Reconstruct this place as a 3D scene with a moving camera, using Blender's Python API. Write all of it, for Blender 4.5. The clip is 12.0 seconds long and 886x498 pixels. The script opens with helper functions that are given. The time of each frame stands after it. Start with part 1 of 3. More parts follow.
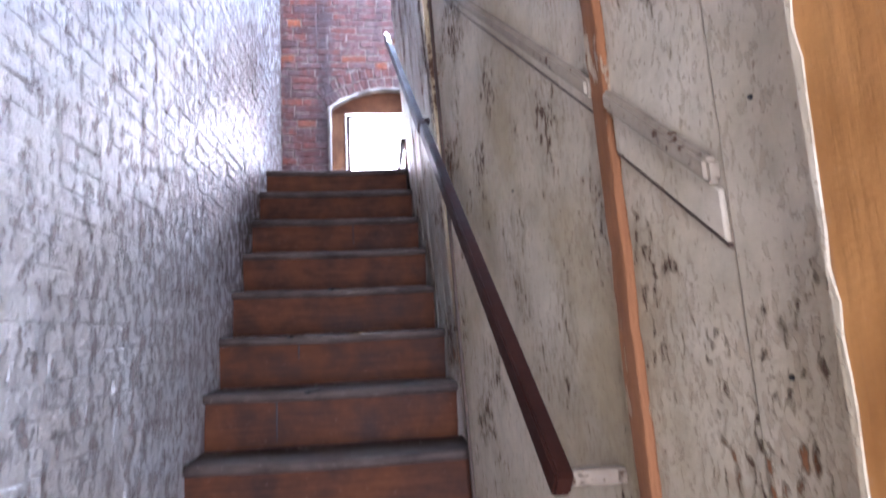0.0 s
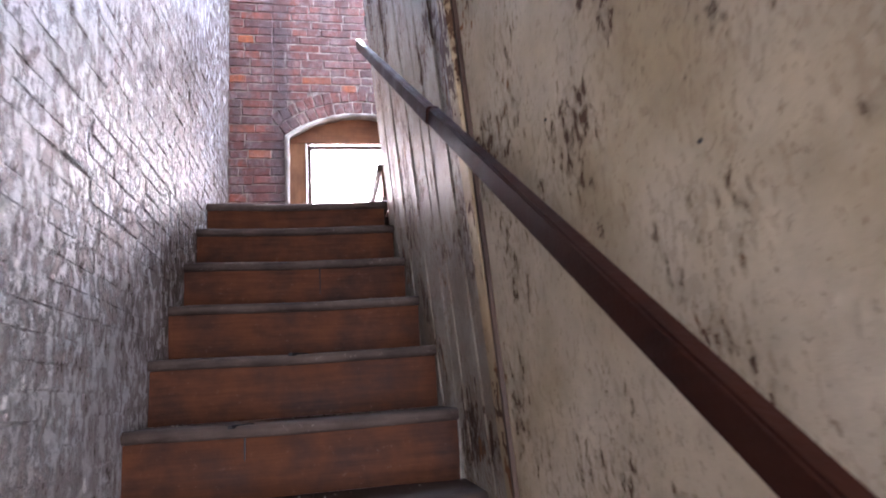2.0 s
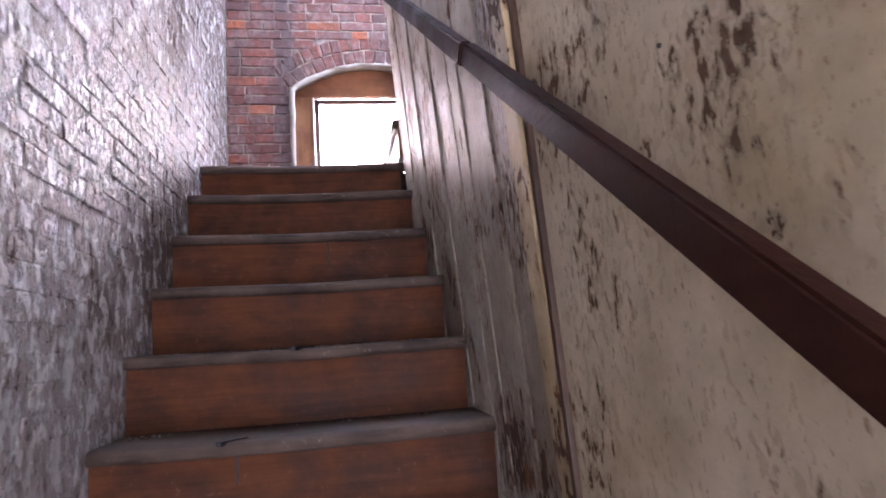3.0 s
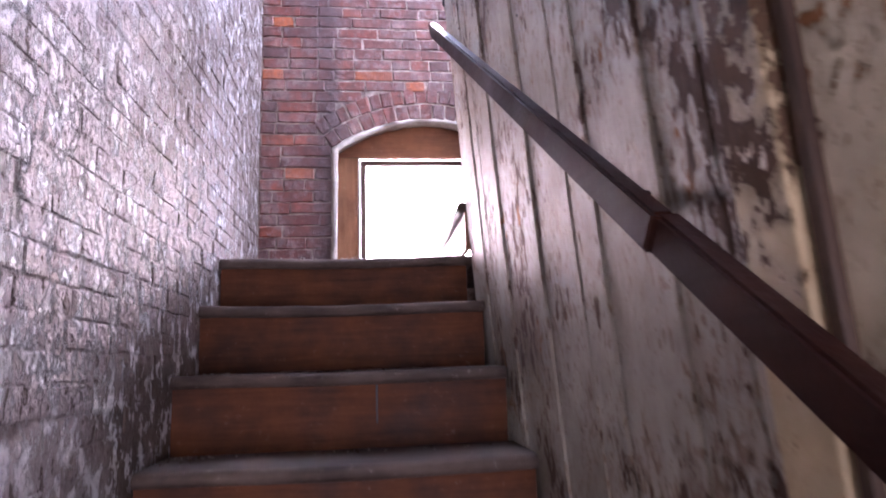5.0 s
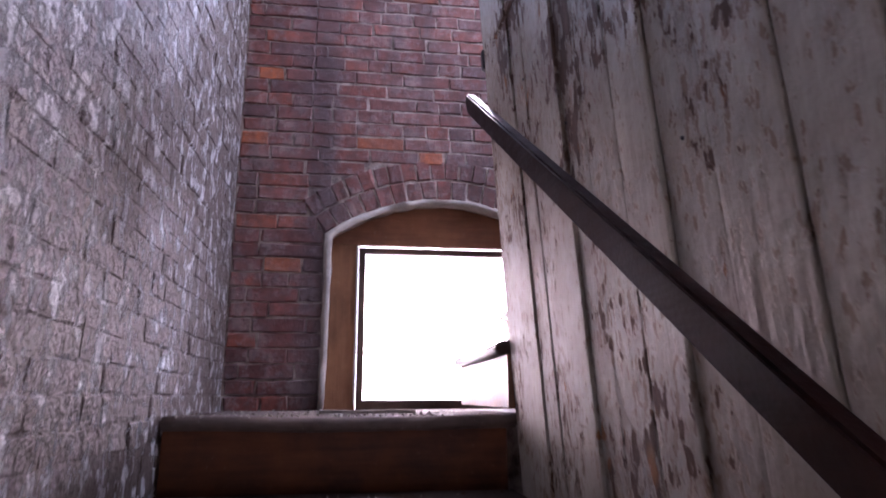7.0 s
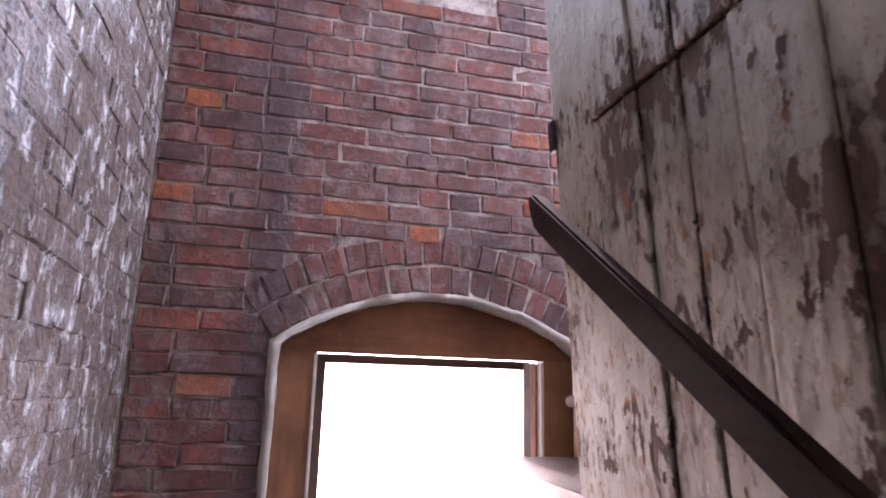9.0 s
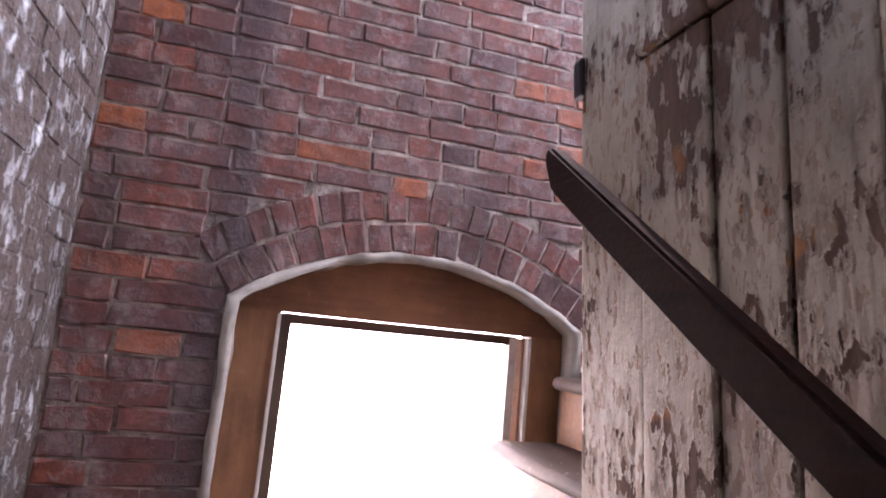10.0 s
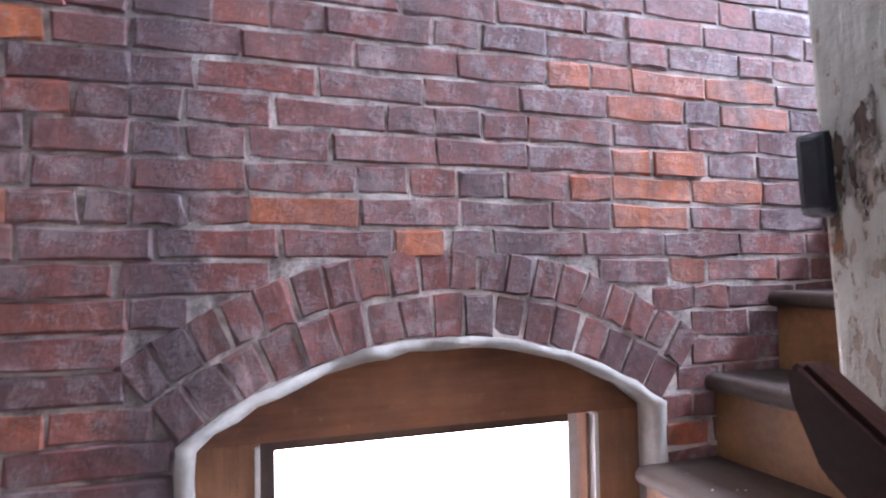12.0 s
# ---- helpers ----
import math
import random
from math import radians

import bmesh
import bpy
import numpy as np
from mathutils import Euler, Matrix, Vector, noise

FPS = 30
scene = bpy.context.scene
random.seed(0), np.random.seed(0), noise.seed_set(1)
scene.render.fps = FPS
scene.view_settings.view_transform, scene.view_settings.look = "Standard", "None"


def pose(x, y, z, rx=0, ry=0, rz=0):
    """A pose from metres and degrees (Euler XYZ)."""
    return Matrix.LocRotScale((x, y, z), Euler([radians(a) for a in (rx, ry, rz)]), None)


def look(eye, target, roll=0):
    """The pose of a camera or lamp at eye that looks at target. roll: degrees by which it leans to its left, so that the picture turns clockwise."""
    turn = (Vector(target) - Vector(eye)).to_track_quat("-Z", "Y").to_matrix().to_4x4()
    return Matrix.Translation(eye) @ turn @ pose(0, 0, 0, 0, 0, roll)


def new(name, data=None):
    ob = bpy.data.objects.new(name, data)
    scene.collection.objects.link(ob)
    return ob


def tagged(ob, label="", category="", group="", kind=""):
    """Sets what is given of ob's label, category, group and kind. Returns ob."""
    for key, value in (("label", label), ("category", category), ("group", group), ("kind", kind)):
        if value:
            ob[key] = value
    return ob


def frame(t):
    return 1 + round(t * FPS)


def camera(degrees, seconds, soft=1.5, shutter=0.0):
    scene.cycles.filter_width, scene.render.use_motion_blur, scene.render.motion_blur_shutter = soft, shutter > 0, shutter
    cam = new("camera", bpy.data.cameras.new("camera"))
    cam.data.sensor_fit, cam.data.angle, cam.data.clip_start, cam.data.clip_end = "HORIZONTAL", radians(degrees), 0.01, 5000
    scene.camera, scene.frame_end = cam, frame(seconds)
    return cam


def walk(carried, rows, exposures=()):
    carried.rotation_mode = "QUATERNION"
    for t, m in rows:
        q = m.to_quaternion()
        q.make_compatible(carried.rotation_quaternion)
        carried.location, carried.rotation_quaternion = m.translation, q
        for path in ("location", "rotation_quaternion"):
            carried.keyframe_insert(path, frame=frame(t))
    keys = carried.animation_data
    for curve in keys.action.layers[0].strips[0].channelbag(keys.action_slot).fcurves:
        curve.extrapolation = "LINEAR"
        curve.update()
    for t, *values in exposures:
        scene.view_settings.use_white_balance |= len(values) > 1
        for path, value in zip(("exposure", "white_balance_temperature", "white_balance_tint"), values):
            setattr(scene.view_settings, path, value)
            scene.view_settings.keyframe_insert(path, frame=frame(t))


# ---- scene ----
cam = camera(70.0, 12.0, soft=1.8, shutter=0.4)
PATH = [
    (0, (0.617, -3.798, -0.988), (0.841, -1.825, -0.748), -2.5),
    (0.5, (0.589, -3.697, -0.951), (0.856, -1.769, -0.493), -3.3),
    (1, (0.477, -3.494, -0.929), (0.858, -1.573, -0.524), -2.2),
    (1.5, (0.462, -3.341, -0.921), (0.912, -1.441, -0.488), -3.0),
    (2, (0.531, -3.024, -0.937), (0.908, -1.106, -0.514), -3.9),
    (2.5, (0.569, -2.833, -0.831), (0.865, -0.88, -0.514), -5.3),
    (2.7, (0.552, -2.774, -0.834), (0.859, -0.821, -0.531), -4.8),
    (4.5, (0.551, -2.309, -0.502), (0.895, -0.358, -0.224), 0.1),
    (5, (0.519, -2.17, -0.395), (0.736, -0.215, -0.034), -1.9),
    (5.5, (0.428, -1.994, -0.277), (0.77, -0.063, 0.115), 2.9),
    (6, (0.387, -1.929, -0.188), (0.808, -0.004, 0.149), 4.9),
    (6.5, (0.452, -1.759, -0.108), (0.792, 0.175, 0.271), 2.3),
    (7, (0.453, -1.623, 0.028), (0.719, 0.306, 0.482), -0.2),
    (7.5, (0.36, -1.466, 0.115), (0.713, 0.439, 0.613), 0.2),
    (7.7, (0.327, -1.423, 0.217), (0.752, 0.476, 0.677), 1.5),
    (9.5, (0.349, -0.888, 0.513), (0.864, 0.997, 0.94), 2.5),
    (10, (0.376, -0.818, 0.546), (0.939, 1.076, 0.855), 5.4),
    (10.5, (0.485, -0.685, 0.631), (0.855, 1.274, 0.797), 3.0),
    (11, (0.437, -0.564, 0.685), (0.765, 1.405, 0.801), -0.7),
    (11.5, (0.389, -0.423, 0.817), (0.913, 1.506, 0.852), 3.1),
    (12, (0.406, -0.369, 0.881), (1.05, 1.523, 0.96), -0.9),
]
EXPO = [(0.0, 2.6, 5200, 24), (0.5, 2.2, 5500, 24), (1.0, 2.2, 5550, 24), (2.5, 2.5, 5850, 28), (4.5, 2.5, 5850, 38),
        (5.5, 1.95, 5850, 42), (6.5, 1.45, 5750, 43), (7.5, 0.55, 5950, 39), (9.5, 1.25, 6350, 36), (10.0, 1.2, 6400, 35),
        (10.5, 0.42, 6500, 35), (11.0, 0.5, 6300, 31), (11.5, 0.95, 6300, 30), (12.0, 1.6, 5650, 24)]
walk(cam, [(t, look(eye, target, roll)) for t, eye, target, roll in PATH], exposures=EXPO)

# ---------------------------------------------------------------- light
world = bpy.data.worlds.new("world")
scene.world = world
world.use_nodes = True
wn = world.node_tree.nodes
sky = wn.new("ShaderNodeTexSky")
sky.sky_type, sky.sun_disc = "NISHITA", False
sky.sun_elevation, sky.sun_rotation = radians(51), radians(7)
world.node_tree.links.new(sky.outputs[0], wn["Background"].inputs[0])
wn["Background"].inputs[1].default_value = 0.12


def area_lamp(name, m, sx, sy, watts, colour, spread=180):
    d = bpy.data.lights.new(name, "AREA")
    d.shape, d.size, d.size_y, d.energy, d.color, d.spread = "RECTANGLE", sx, sy, watts, colour, radians(spread)
    ob = new(name, d)
    ob.matrix_world = m
    return ob


sun = new("sun", bpy.data.lights.new("sun", "SUN"))
sun.data.energy, sun.data.angle, sun.data.color = 4.0, radians(0.6), (1.0, 0.94, 0.86)
sun.matrix_world = look((0.6, 5.0, 6.2), (0.0, 0.0, 0.0))
# skylight in the two window openings; an unseen doorway is added behind the start
area_lamp("window_light", pose(0.78, 0.98, 0.29, 90, 0, 180), 0.60, 0.54, 3.2, (1.0, 0.80, 0.66), 85)
area_lamp("window_light_upper", pose(0.65, 0.98, 2.14, 90, 0, 180), 0.56, 0.80, 20, (0.68, 0.85, 1.0))
area_lamp("doorway_light", pose(0.72, -5.38, -1.30, 90, 0, 0), 0.70, 1.9, 16.5, (1.0, 0.96, 0.92))

# unseen east opening, added to light the upper stairwell
area_lamp("window_light_east", pose(2.78, 0.20, 2.40, 90, 0, 90), 0.84, 0.94, 92, (0.78, 0.90, 1.0))

# ---------------------------------------------------------------- materials


def nodes_of(name):
    m = bpy.data.materials.new(name)
    m.use_nodes = True
    nt = m.node_tree
    return m, nt, nt.nodes["Principled BSDF"]


def add(nt, kind, **values):
    n = nt.nodes.new(kind)
    for k, v in values.items():
        if k == "blend_type":
            n.blend_type = v
        elif k == "data_type":
            n.data_type = v
        elif k == "operation":
            n.operation = v
        else:
            n.inputs[k.replace("_", " ")].default_value = v
    return n


def world_pos(nt, scale=(1, 1, 1)):
    c = nt.nodes.new("ShaderNodeNewGeometry")
    m = nt.nodes.new("ShaderNodeMapping")
    m.inputs["Scale"].default_value = scale
    nt.links.new(c.outputs["Position"], m.inputs[0])
    return m.outputs[0]


def noise_of(nt, vec, scale, detail=4, rough=0.55):
    n = add(nt, "ShaderNodeTexNoise", Scale=scale, Detail=detail, Roughness=rough)
    nt.links.new(vec, n.inputs["Vector"])
    return n.outputs["Fac"]


def ramp(nt, fac, *stops):
    r = nt.nodes.new("ShaderNodeValToRGB")
    el = r.color_ramp.elements
    while len(el) < len(stops):
        el.new(0.5)
    for e, (p, c) in zip(el, stops):
        e.position = p
        e.color = (*c, 1) if len(c) == 3 else c
    nt.links.new(fac, r.inputs[0])
    return r.outputs[0]


def mix(nt, fac, a, b, how="MIX"):
    n = nt.nodes.new("ShaderNodeMix")
    n.data_type, n.blend_type = "RGBA", how
    for sock, v in ((n.inputs[0], fac), (n.inputs[6], a), (n.inputs[7], b)):
        if isinstance(v, (int, float)):
            sock.default_value = v
        elif isinstance(v, tuple):
            sock.default_value = (*v, 1)
        else:
            nt.links.new(v, sock)
    return n.outputs[2]


def math_of(nt, op, a, b):
    n = nt.nodes.new("ShaderNodeMath")
    n.operation = op
    for sock, v in zip(n.inputs, (a, b)):
        if isinstance(v, (int, float)):
            sock.default_value = v
        else:
            nt.links.new(v, sock)
    return n.outputs[0]


def grey(v):
    return (v, v, v)


def bump(nt, bsdf, height, strength=0.5, dist=0.01):
    b = add(nt, "ShaderNodeBump", Strength=strength, Distance=dist)
    nt.links.new(height, b.inputs["Height"])
    nt.links.new(b.outputs[0], bsdf.inputs["Normal"])


def whitewash_material():
    """Limewash in three coats: white skin, mauve grey older coat, dark brown towards the landing; peeling in ragged
    flakes with raised lips.
    """
    m, nt, b = nodes_of("flaking whitewash")
    p = world_pos(nt)
    sep = nt.nodes.new("ShaderNodeSeparateXYZ")
    nt.links.new(p, sep.inputs[0])
    coarse = noise_of(nt, p, 3.2, 5, 0.6)
    flake = noise_of(nt, world_pos(nt, (1, 1, 0.6)), 21, 8, 0.68)
    chip = noise_of(nt, world_pos(nt, (1, 1, 0.55)), 47, 6, 0.66)
    fine = noise_of(nt, p, 120, 3, 0.6)
    # the coats are worn off round the landing, below shoulder height
    above = math_of(nt, "MAXIMUM", math_of(nt, "MULTIPLY", math_of(nt, "SUBTRACT", math_of(nt, "SUBTRACT", sep.outputs["Z"], math_of(nt, "MULTIPLY", sep.outputs["Y"], 0.55)), 0.50), 1.6), 0.0)
    wear = nt.nodes.new("ShaderNodeMapRange")
    wear.inputs[1].default_value, wear.inputs[2].default_value = -2.6, -0.5
    nt.links.new(math_of(nt, "SUBTRACT", sep.outputs["Y"], above), wear.inputs[0])
    worn = wear.outputs[0]
    edge = math_of(nt, "ADD", math_of(nt, "ADD", math_of(nt, "MULTIPLY", flake, 0.70), math_of(nt, "MULTIPLY", chip, 0.30)), math_of(nt, "MULTIPLY", math_of(nt, "SUBTRACT", worn, 0.42), 0.10))
    bare = ramp(nt, edge, (0.515, grey(0)), (0.527, grey(1)))
    deep = ramp(nt, math_of(nt, "ADD", edge, math_of(nt, "MULTIPLY", math_of(nt, "SUBTRACT", chip, 0.5), 0.25)), (0.62, grey(0)), (0.635, grey(1)))
    white = mix(nt, ramp(nt, coarse, (0.35, grey(0)), (0.7, grey(1))), (0.84, 0.86, 0.88), (0.64, 0.62, 0.60))
    older = mix(nt, noise_of(nt, p, 9, 4), (0.30, 0.265, 0.27), (0.54, 0.48, 0.47))
    brown_coat = mix(nt, noise_of(nt, p, 13, 5, 0.65), (0.055, 0.036, 0.028), (0.19, 0.14, 0.115))
    # the bared coat goes from mauve grey to dark brown towards the landing
    coat = mix(nt, ramp(nt, math_of(nt, "ADD", worn, math_of(nt, "MULTIPLY", math_of(nt, "SUBTRACT", coarse, 0.5), 0.9)), (0.70, grey(0)), (0.93, grey(1))), older, brown_coat)
    under = mix(nt, fine, (0.06, 0.036, 0.030), (0.16, 0.115, 0.095))
    col = mix(nt, deep, mix(nt, bare, white, coat), under)
    col = mix(nt, 0.35, col, ramp(nt, noise_of(nt, p, 60, 3), (0.3, grey(0.55)), (0.7, grey(1))), "MULTIPLY")
    nt.links.new(col, b.inputs["Base Color"])
    b.inputs["Roughness"].default_value = 0.45
    b.inputs["Specular IOR Level"].default_value = 0.55
    lip = ramp(nt, edge, (0.480, grey(0)), (0.514, grey(1)), (0.520, grey(0)))
    h = math_of(nt, "ADD", math_of(nt, "SUBTRACT", math_of(nt, "ADD", math_of(nt, "MULTIPLY", noise_of(nt, p, 38, 5, 0.6), 1.2), math_of(nt, "MULTIPLY", lip, 0.7)), math_of(nt, "ADD", math_of(nt, "MULTIPLY", bare, 0.7), math_of(nt, "MULTIPLY", deep, 0.6))), math_of(nt, "MULTIPLY", fine, 0.3))
    bump(nt, b, h, 1.0, 0.011)
    return m


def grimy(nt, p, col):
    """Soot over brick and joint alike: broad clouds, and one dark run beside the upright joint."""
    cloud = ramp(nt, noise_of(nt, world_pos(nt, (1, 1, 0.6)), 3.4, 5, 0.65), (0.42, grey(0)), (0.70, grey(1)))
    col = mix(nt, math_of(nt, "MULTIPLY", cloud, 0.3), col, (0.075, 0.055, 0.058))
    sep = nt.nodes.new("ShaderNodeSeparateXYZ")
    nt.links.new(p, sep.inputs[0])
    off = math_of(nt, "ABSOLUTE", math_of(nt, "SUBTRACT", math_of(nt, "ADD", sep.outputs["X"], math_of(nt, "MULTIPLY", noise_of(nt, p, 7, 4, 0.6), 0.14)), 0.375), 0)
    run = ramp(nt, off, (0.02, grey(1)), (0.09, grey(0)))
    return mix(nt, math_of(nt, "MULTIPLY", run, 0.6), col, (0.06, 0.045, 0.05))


def brick_material(name="old red brick", bright=False):
    m, nt, b = nodes_of(name)
    info = nt.nodes.new("ShaderNodeObjectInfo")
    geo = nt.nodes.new("ShaderNodeNewGeometry")
    rnd = math_of(nt, "FRACT", math_of(nt, "ADD", info.outputs["Random"], geo.outputs["Random Per Island"]), 0)
    p = world_pos(nt)
    base = ramp(nt, rnd, (0.0, (0.12, 0.038, 0.034)), (0.28, (0.19, 0.050, 0.036)), (0.5, (0.25, 0.062, 0.040)), (0.74, (0.20, 0.068, 0.056)), (0.93, (0.31, 0.078, 0.042)))
    if bright:
        base = ramp(nt, rnd, (0.0, (0.34, 0.080, 0.030)), (1.0, (0.52, 0.135, 0.036)))
    dirt = ramp(nt, noise_of(nt, p, 9, 5, 0.65), (0.40, grey(0)), (0.68, grey(1)))
    col = mix(nt, math_of(nt, "MULTIPLY", dirt, 0.4), base, (0.25, 0.19, 0.18))
    smear = ramp(nt, math_of(nt, "ADD", math_of(nt, "MULTIPLY", noise_of(nt, p, 22, 6, 0.72), 0.8), math_of(nt, "MULTIPLY", noise_of(nt, p, 4.5, 3), 0.35)), (0.565, grey(0)), (0.66, grey(1)))
    col = mix(nt, math_of(nt, "MULTIPLY", smear, 0.2 if bright else 0.52), col, (0.34, 0.27, 0.255))
    spots = ramp(nt, noise_of(nt, p, 75, 4, 0.7), (0.60, grey(0)), (0.72, grey(1)))
    col = mix(nt, math_of(nt, "MULTIPLY", spots, 0.45), col, (0.40, 0.34, 0.30))
    col = mix(nt, 0.7, col, ramp(nt, noise_of(nt, p, 34, 5, 0.65), (0.30, grey(0.30)), (0.62, grey(1))), "MULTIPLY")
    # soot that ran down the wall in broken upright streaks
    soot = ramp(nt, noise_of(nt, world_pos(nt, (1, 1, 0.16)), 6.5, 4, 0.6), (0.50, grey(0)), (0.66, grey(1)))
    col = mix(nt, math_of(nt, "MULTIPLY", soot, 0.6), col, (0.055, 0.042, 0.042))
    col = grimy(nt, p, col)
    nt.links.new(col, b.inputs["Base Color"])
    b.inputs["Roughness"].default_value = 0.75
    h = math_of(nt, "ADD", noise_of(nt, p, 45, 6, 0.7), math_of(nt, "MULTIPLY", smear, 0.35))
    bump(nt, b, h, 0.55, 0.006)
    return m


def mortar_material():
    m, nt, b = nodes_of("lime mortar")
    p = world_pos(nt)
    col = ramp(nt, noise_of(nt, p, 14, 5, 0.7), (0.34, (0.11, 0.075, 0.065)), (0.62, (0.58, 0.50, 0.435)))
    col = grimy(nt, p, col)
    nt.links.new(col, b.inputs["Base Color"])
    b.inputs["Roughness"].default_value = 0.9
    bump(nt, b, noise_of(nt, p, 90, 5, 0.7), 0.8, 0.005)
    return m


def paint_material(name, paint, stain, bare_a, bare_b, cut, stretch=(1, 1, 0.5), size=45, undercoat=(0.36, 0.29, 0.22), wrinkle=0.4, handled=0.0, speckle=0.0):
    """Old oil paint on boards: mottled skin, flaked off in clustered upright chips down to the wood, with lifted lips."""
    m, nt, b = nodes_of(name)
    p = world_pos(nt)
    ps = world_pos(nt, stretch)
    coarse = noise_of(nt, p, 2.3, 5, 0.6)
    col = mix(nt, ramp(nt, coarse, (0.36, grey(0)), (0.70, grey(1))), paint, stain)
    mottle = ramp(nt, noise_of(nt, p, 15, 5, 0.65), (0.3, grey(0.70)), (0.65, grey(1)))
    col = mix(nt, 0.7, col, mottle, "MULTIPLY")
    # flakes lie in drifts: a fine field cut where a slow one runs high
    drift = noise_of(nt, p, 4.2, 4, 0.6)
    chips = noise_of(nt, ps, size, 5, 0.6)
    field = math_of(nt, "ADD", math_of(nt, "MULTIPLY", chips, 0.56), math_of(nt, "MULTIPLY", drift, 0.58))
    if handled:
        # rubbed and knocked most beside the trim, where the rail is spliced
        sep = nt.nodes.new("ShaderNodeSeparateXYZ")
        nt.links.new(p, sep.inputs[0])
        rub = nt.nodes.new("ShaderNodeMapRange")
        rub.inputs[1].default_value, rub.inputs[2].default_value, rub.inputs[4].default_value = -2.6, -1.85, handled
        nt.links.new(sep.outputs["Y"], rub.inputs[0])
        field = math_of(nt, "ADD", field, rub.outputs[0])
    bare = ramp(nt, field, (cut, grey(0)), (cut + 0.006, grey(1)))
    wood = mix(nt, noise_of(nt, world_pos(nt, (1, 1, 0.08)), 70, 4), bare_a, bare_b)
    thin = ramp(nt, field, (cut - 0.075, grey(0)), (cut - 0.015, grey(1)))
    col = mix(nt, math_of(nt, "MULTIPLY", thin, 0.5), col, undercoat)
    # hairline cracks and pin holes
    pins = ramp(nt, noise_of(nt, ps, 130, 3, 0.6), (0.65, grey(0)), (0.69, grey(1)))
    col = mix(nt, math_of(nt, "MULTIPLY", pins, 0.65), col, bare_b)
    small = ramp(nt, math_of(nt, "ADD", noise_of(nt, ps, 88, 5, 0.62), math_of(nt, "MULTIPLY", math_of(nt, "SUBTRACT", drift, 0.5), 0.5)), (0.565, grey(0)), (0.578, grey(speckle)))
    if speckle:
        col = mix(nt, small, col, mix(nt, 0.5, bare_b, undercoat))
    tan = ramp(nt, noise_of(nt, p, 6.3, 2), (0.60, grey(0)), (0.64, grey(1)))
    wood = mix(nt, math_of(nt, "MULTIPLY", tan, 0.8), wood, (0.27, 0.115, 0.04))
    col = mix(nt, bare, col, wood)
    nt.links.new(col, b.inputs["Base Color"])
    nt.links.new(ramp(nt, bare, (0.0, grey(0.62)), (1.0, grey(0.9))), b.inputs["Roughness"])
    b.inputs["Specular IOR Level"].default_value = 0.3
    lip = ramp(nt, field, (cut - 0.03, grey(0)), (cut - 0.003, grey(1)), (cut + 0.001, grey(0)))
    folds = math_of(nt, "MULTIPLY", noise_of(nt, world_pos(nt, (1, 1, 0.16)), 62, 4, 0.55), wrinkle)
    relief = math_of(nt, "ADD", math_of(nt, "ADD", math_of(nt, "MULTIPLY", lip, 0.8), folds), math_of(nt, "MULTIPLY", noise_of(nt, p, 48, 4, 0.6), 0.35))
    h = math_of(nt, "SUBTRACT", relief, math_of(nt, "ADD", bare, math_of(nt, "MULTIPLY", small, 0.6)))
    bump(nt, b, h, 0.9, 0.007)
    return m


def wood_material(name, dark, light, along, rough=0.5, scratch=0.0, vary=True, spec=0.28):
    """Sawn wood; along: the axis of the grain (0 x, 1 y, 2 z)."""
    m, nt, b = nodes_of(name)
    s = [1.0, 1.0, 1.0]
    s[along] = 0.07
    ps = world_pos(nt, tuple(s))
    p = world_pos(nt)
    grain = noise_of(nt, ps, 75, 5, 0.6)
    worn = noise_of(nt, p, 6, 5, 0.6)
    f = math_of(nt, "ADD", math_of(nt, "MULTIPLY", grain, 0.30), math_of(nt, "MULTIPLY", worn, 0.75))
    col = ramp(nt, f, (0.36, dark), (0.70, light))
    if vary:
        info = nt.nodes.new("ShaderNodeObjectInfo")
        col = mix(nt, 0.5, col, ramp(nt, info.outputs["Random"], (0, grey(0.62)), (1, grey(1.0))), "MULTIPLY")
    if scratch:
        sc = ramp(nt, noise_of(nt, p, 48, 5, 0.75), (0.62, grey(0)), (0.70, grey(1)))
        col = mix(nt, math_of(nt, "MULTIPLY", sc, scratch), col, (0.34, 0.30, 0.27))
    nt.links.new(col, b.inputs["Base Color"])
    b.inputs["Specular IOR Level"].default_value = spec
    nt.links.new(ramp(nt, worn, (0.3, grey(rough - 0.12)), (0.7, grey(rough + 0.15))), b.inputs["Roughness"])
    bump(nt, b, math_of(nt, "ADD", grain, math_of(nt, "MULTIPLY", noise_of(nt, p, 140, 3), 0.5)), 0.4, 0.003)
    return m


def plain_material(name, colour, rough=0.6, metal=0.0):
    m, nt, b = nodes_of(name)
    p = world_pos(nt)
    col = mix(nt, 0.6, colour, ramp(nt, noise_of(nt, p, 30, 5, 0.65), (0.3, grey(0.5)), (0.7, grey(1))), "MULTIPLY")
    nt.links.new(col, b.inputs["Base Color"])
    b.inputs["Roughness"].default_value, b.inputs["Metallic"].default_value = rough, metal
    bump(nt, b, noise_of(nt, p, 110, 4), 0.35, 0.003)
    return m


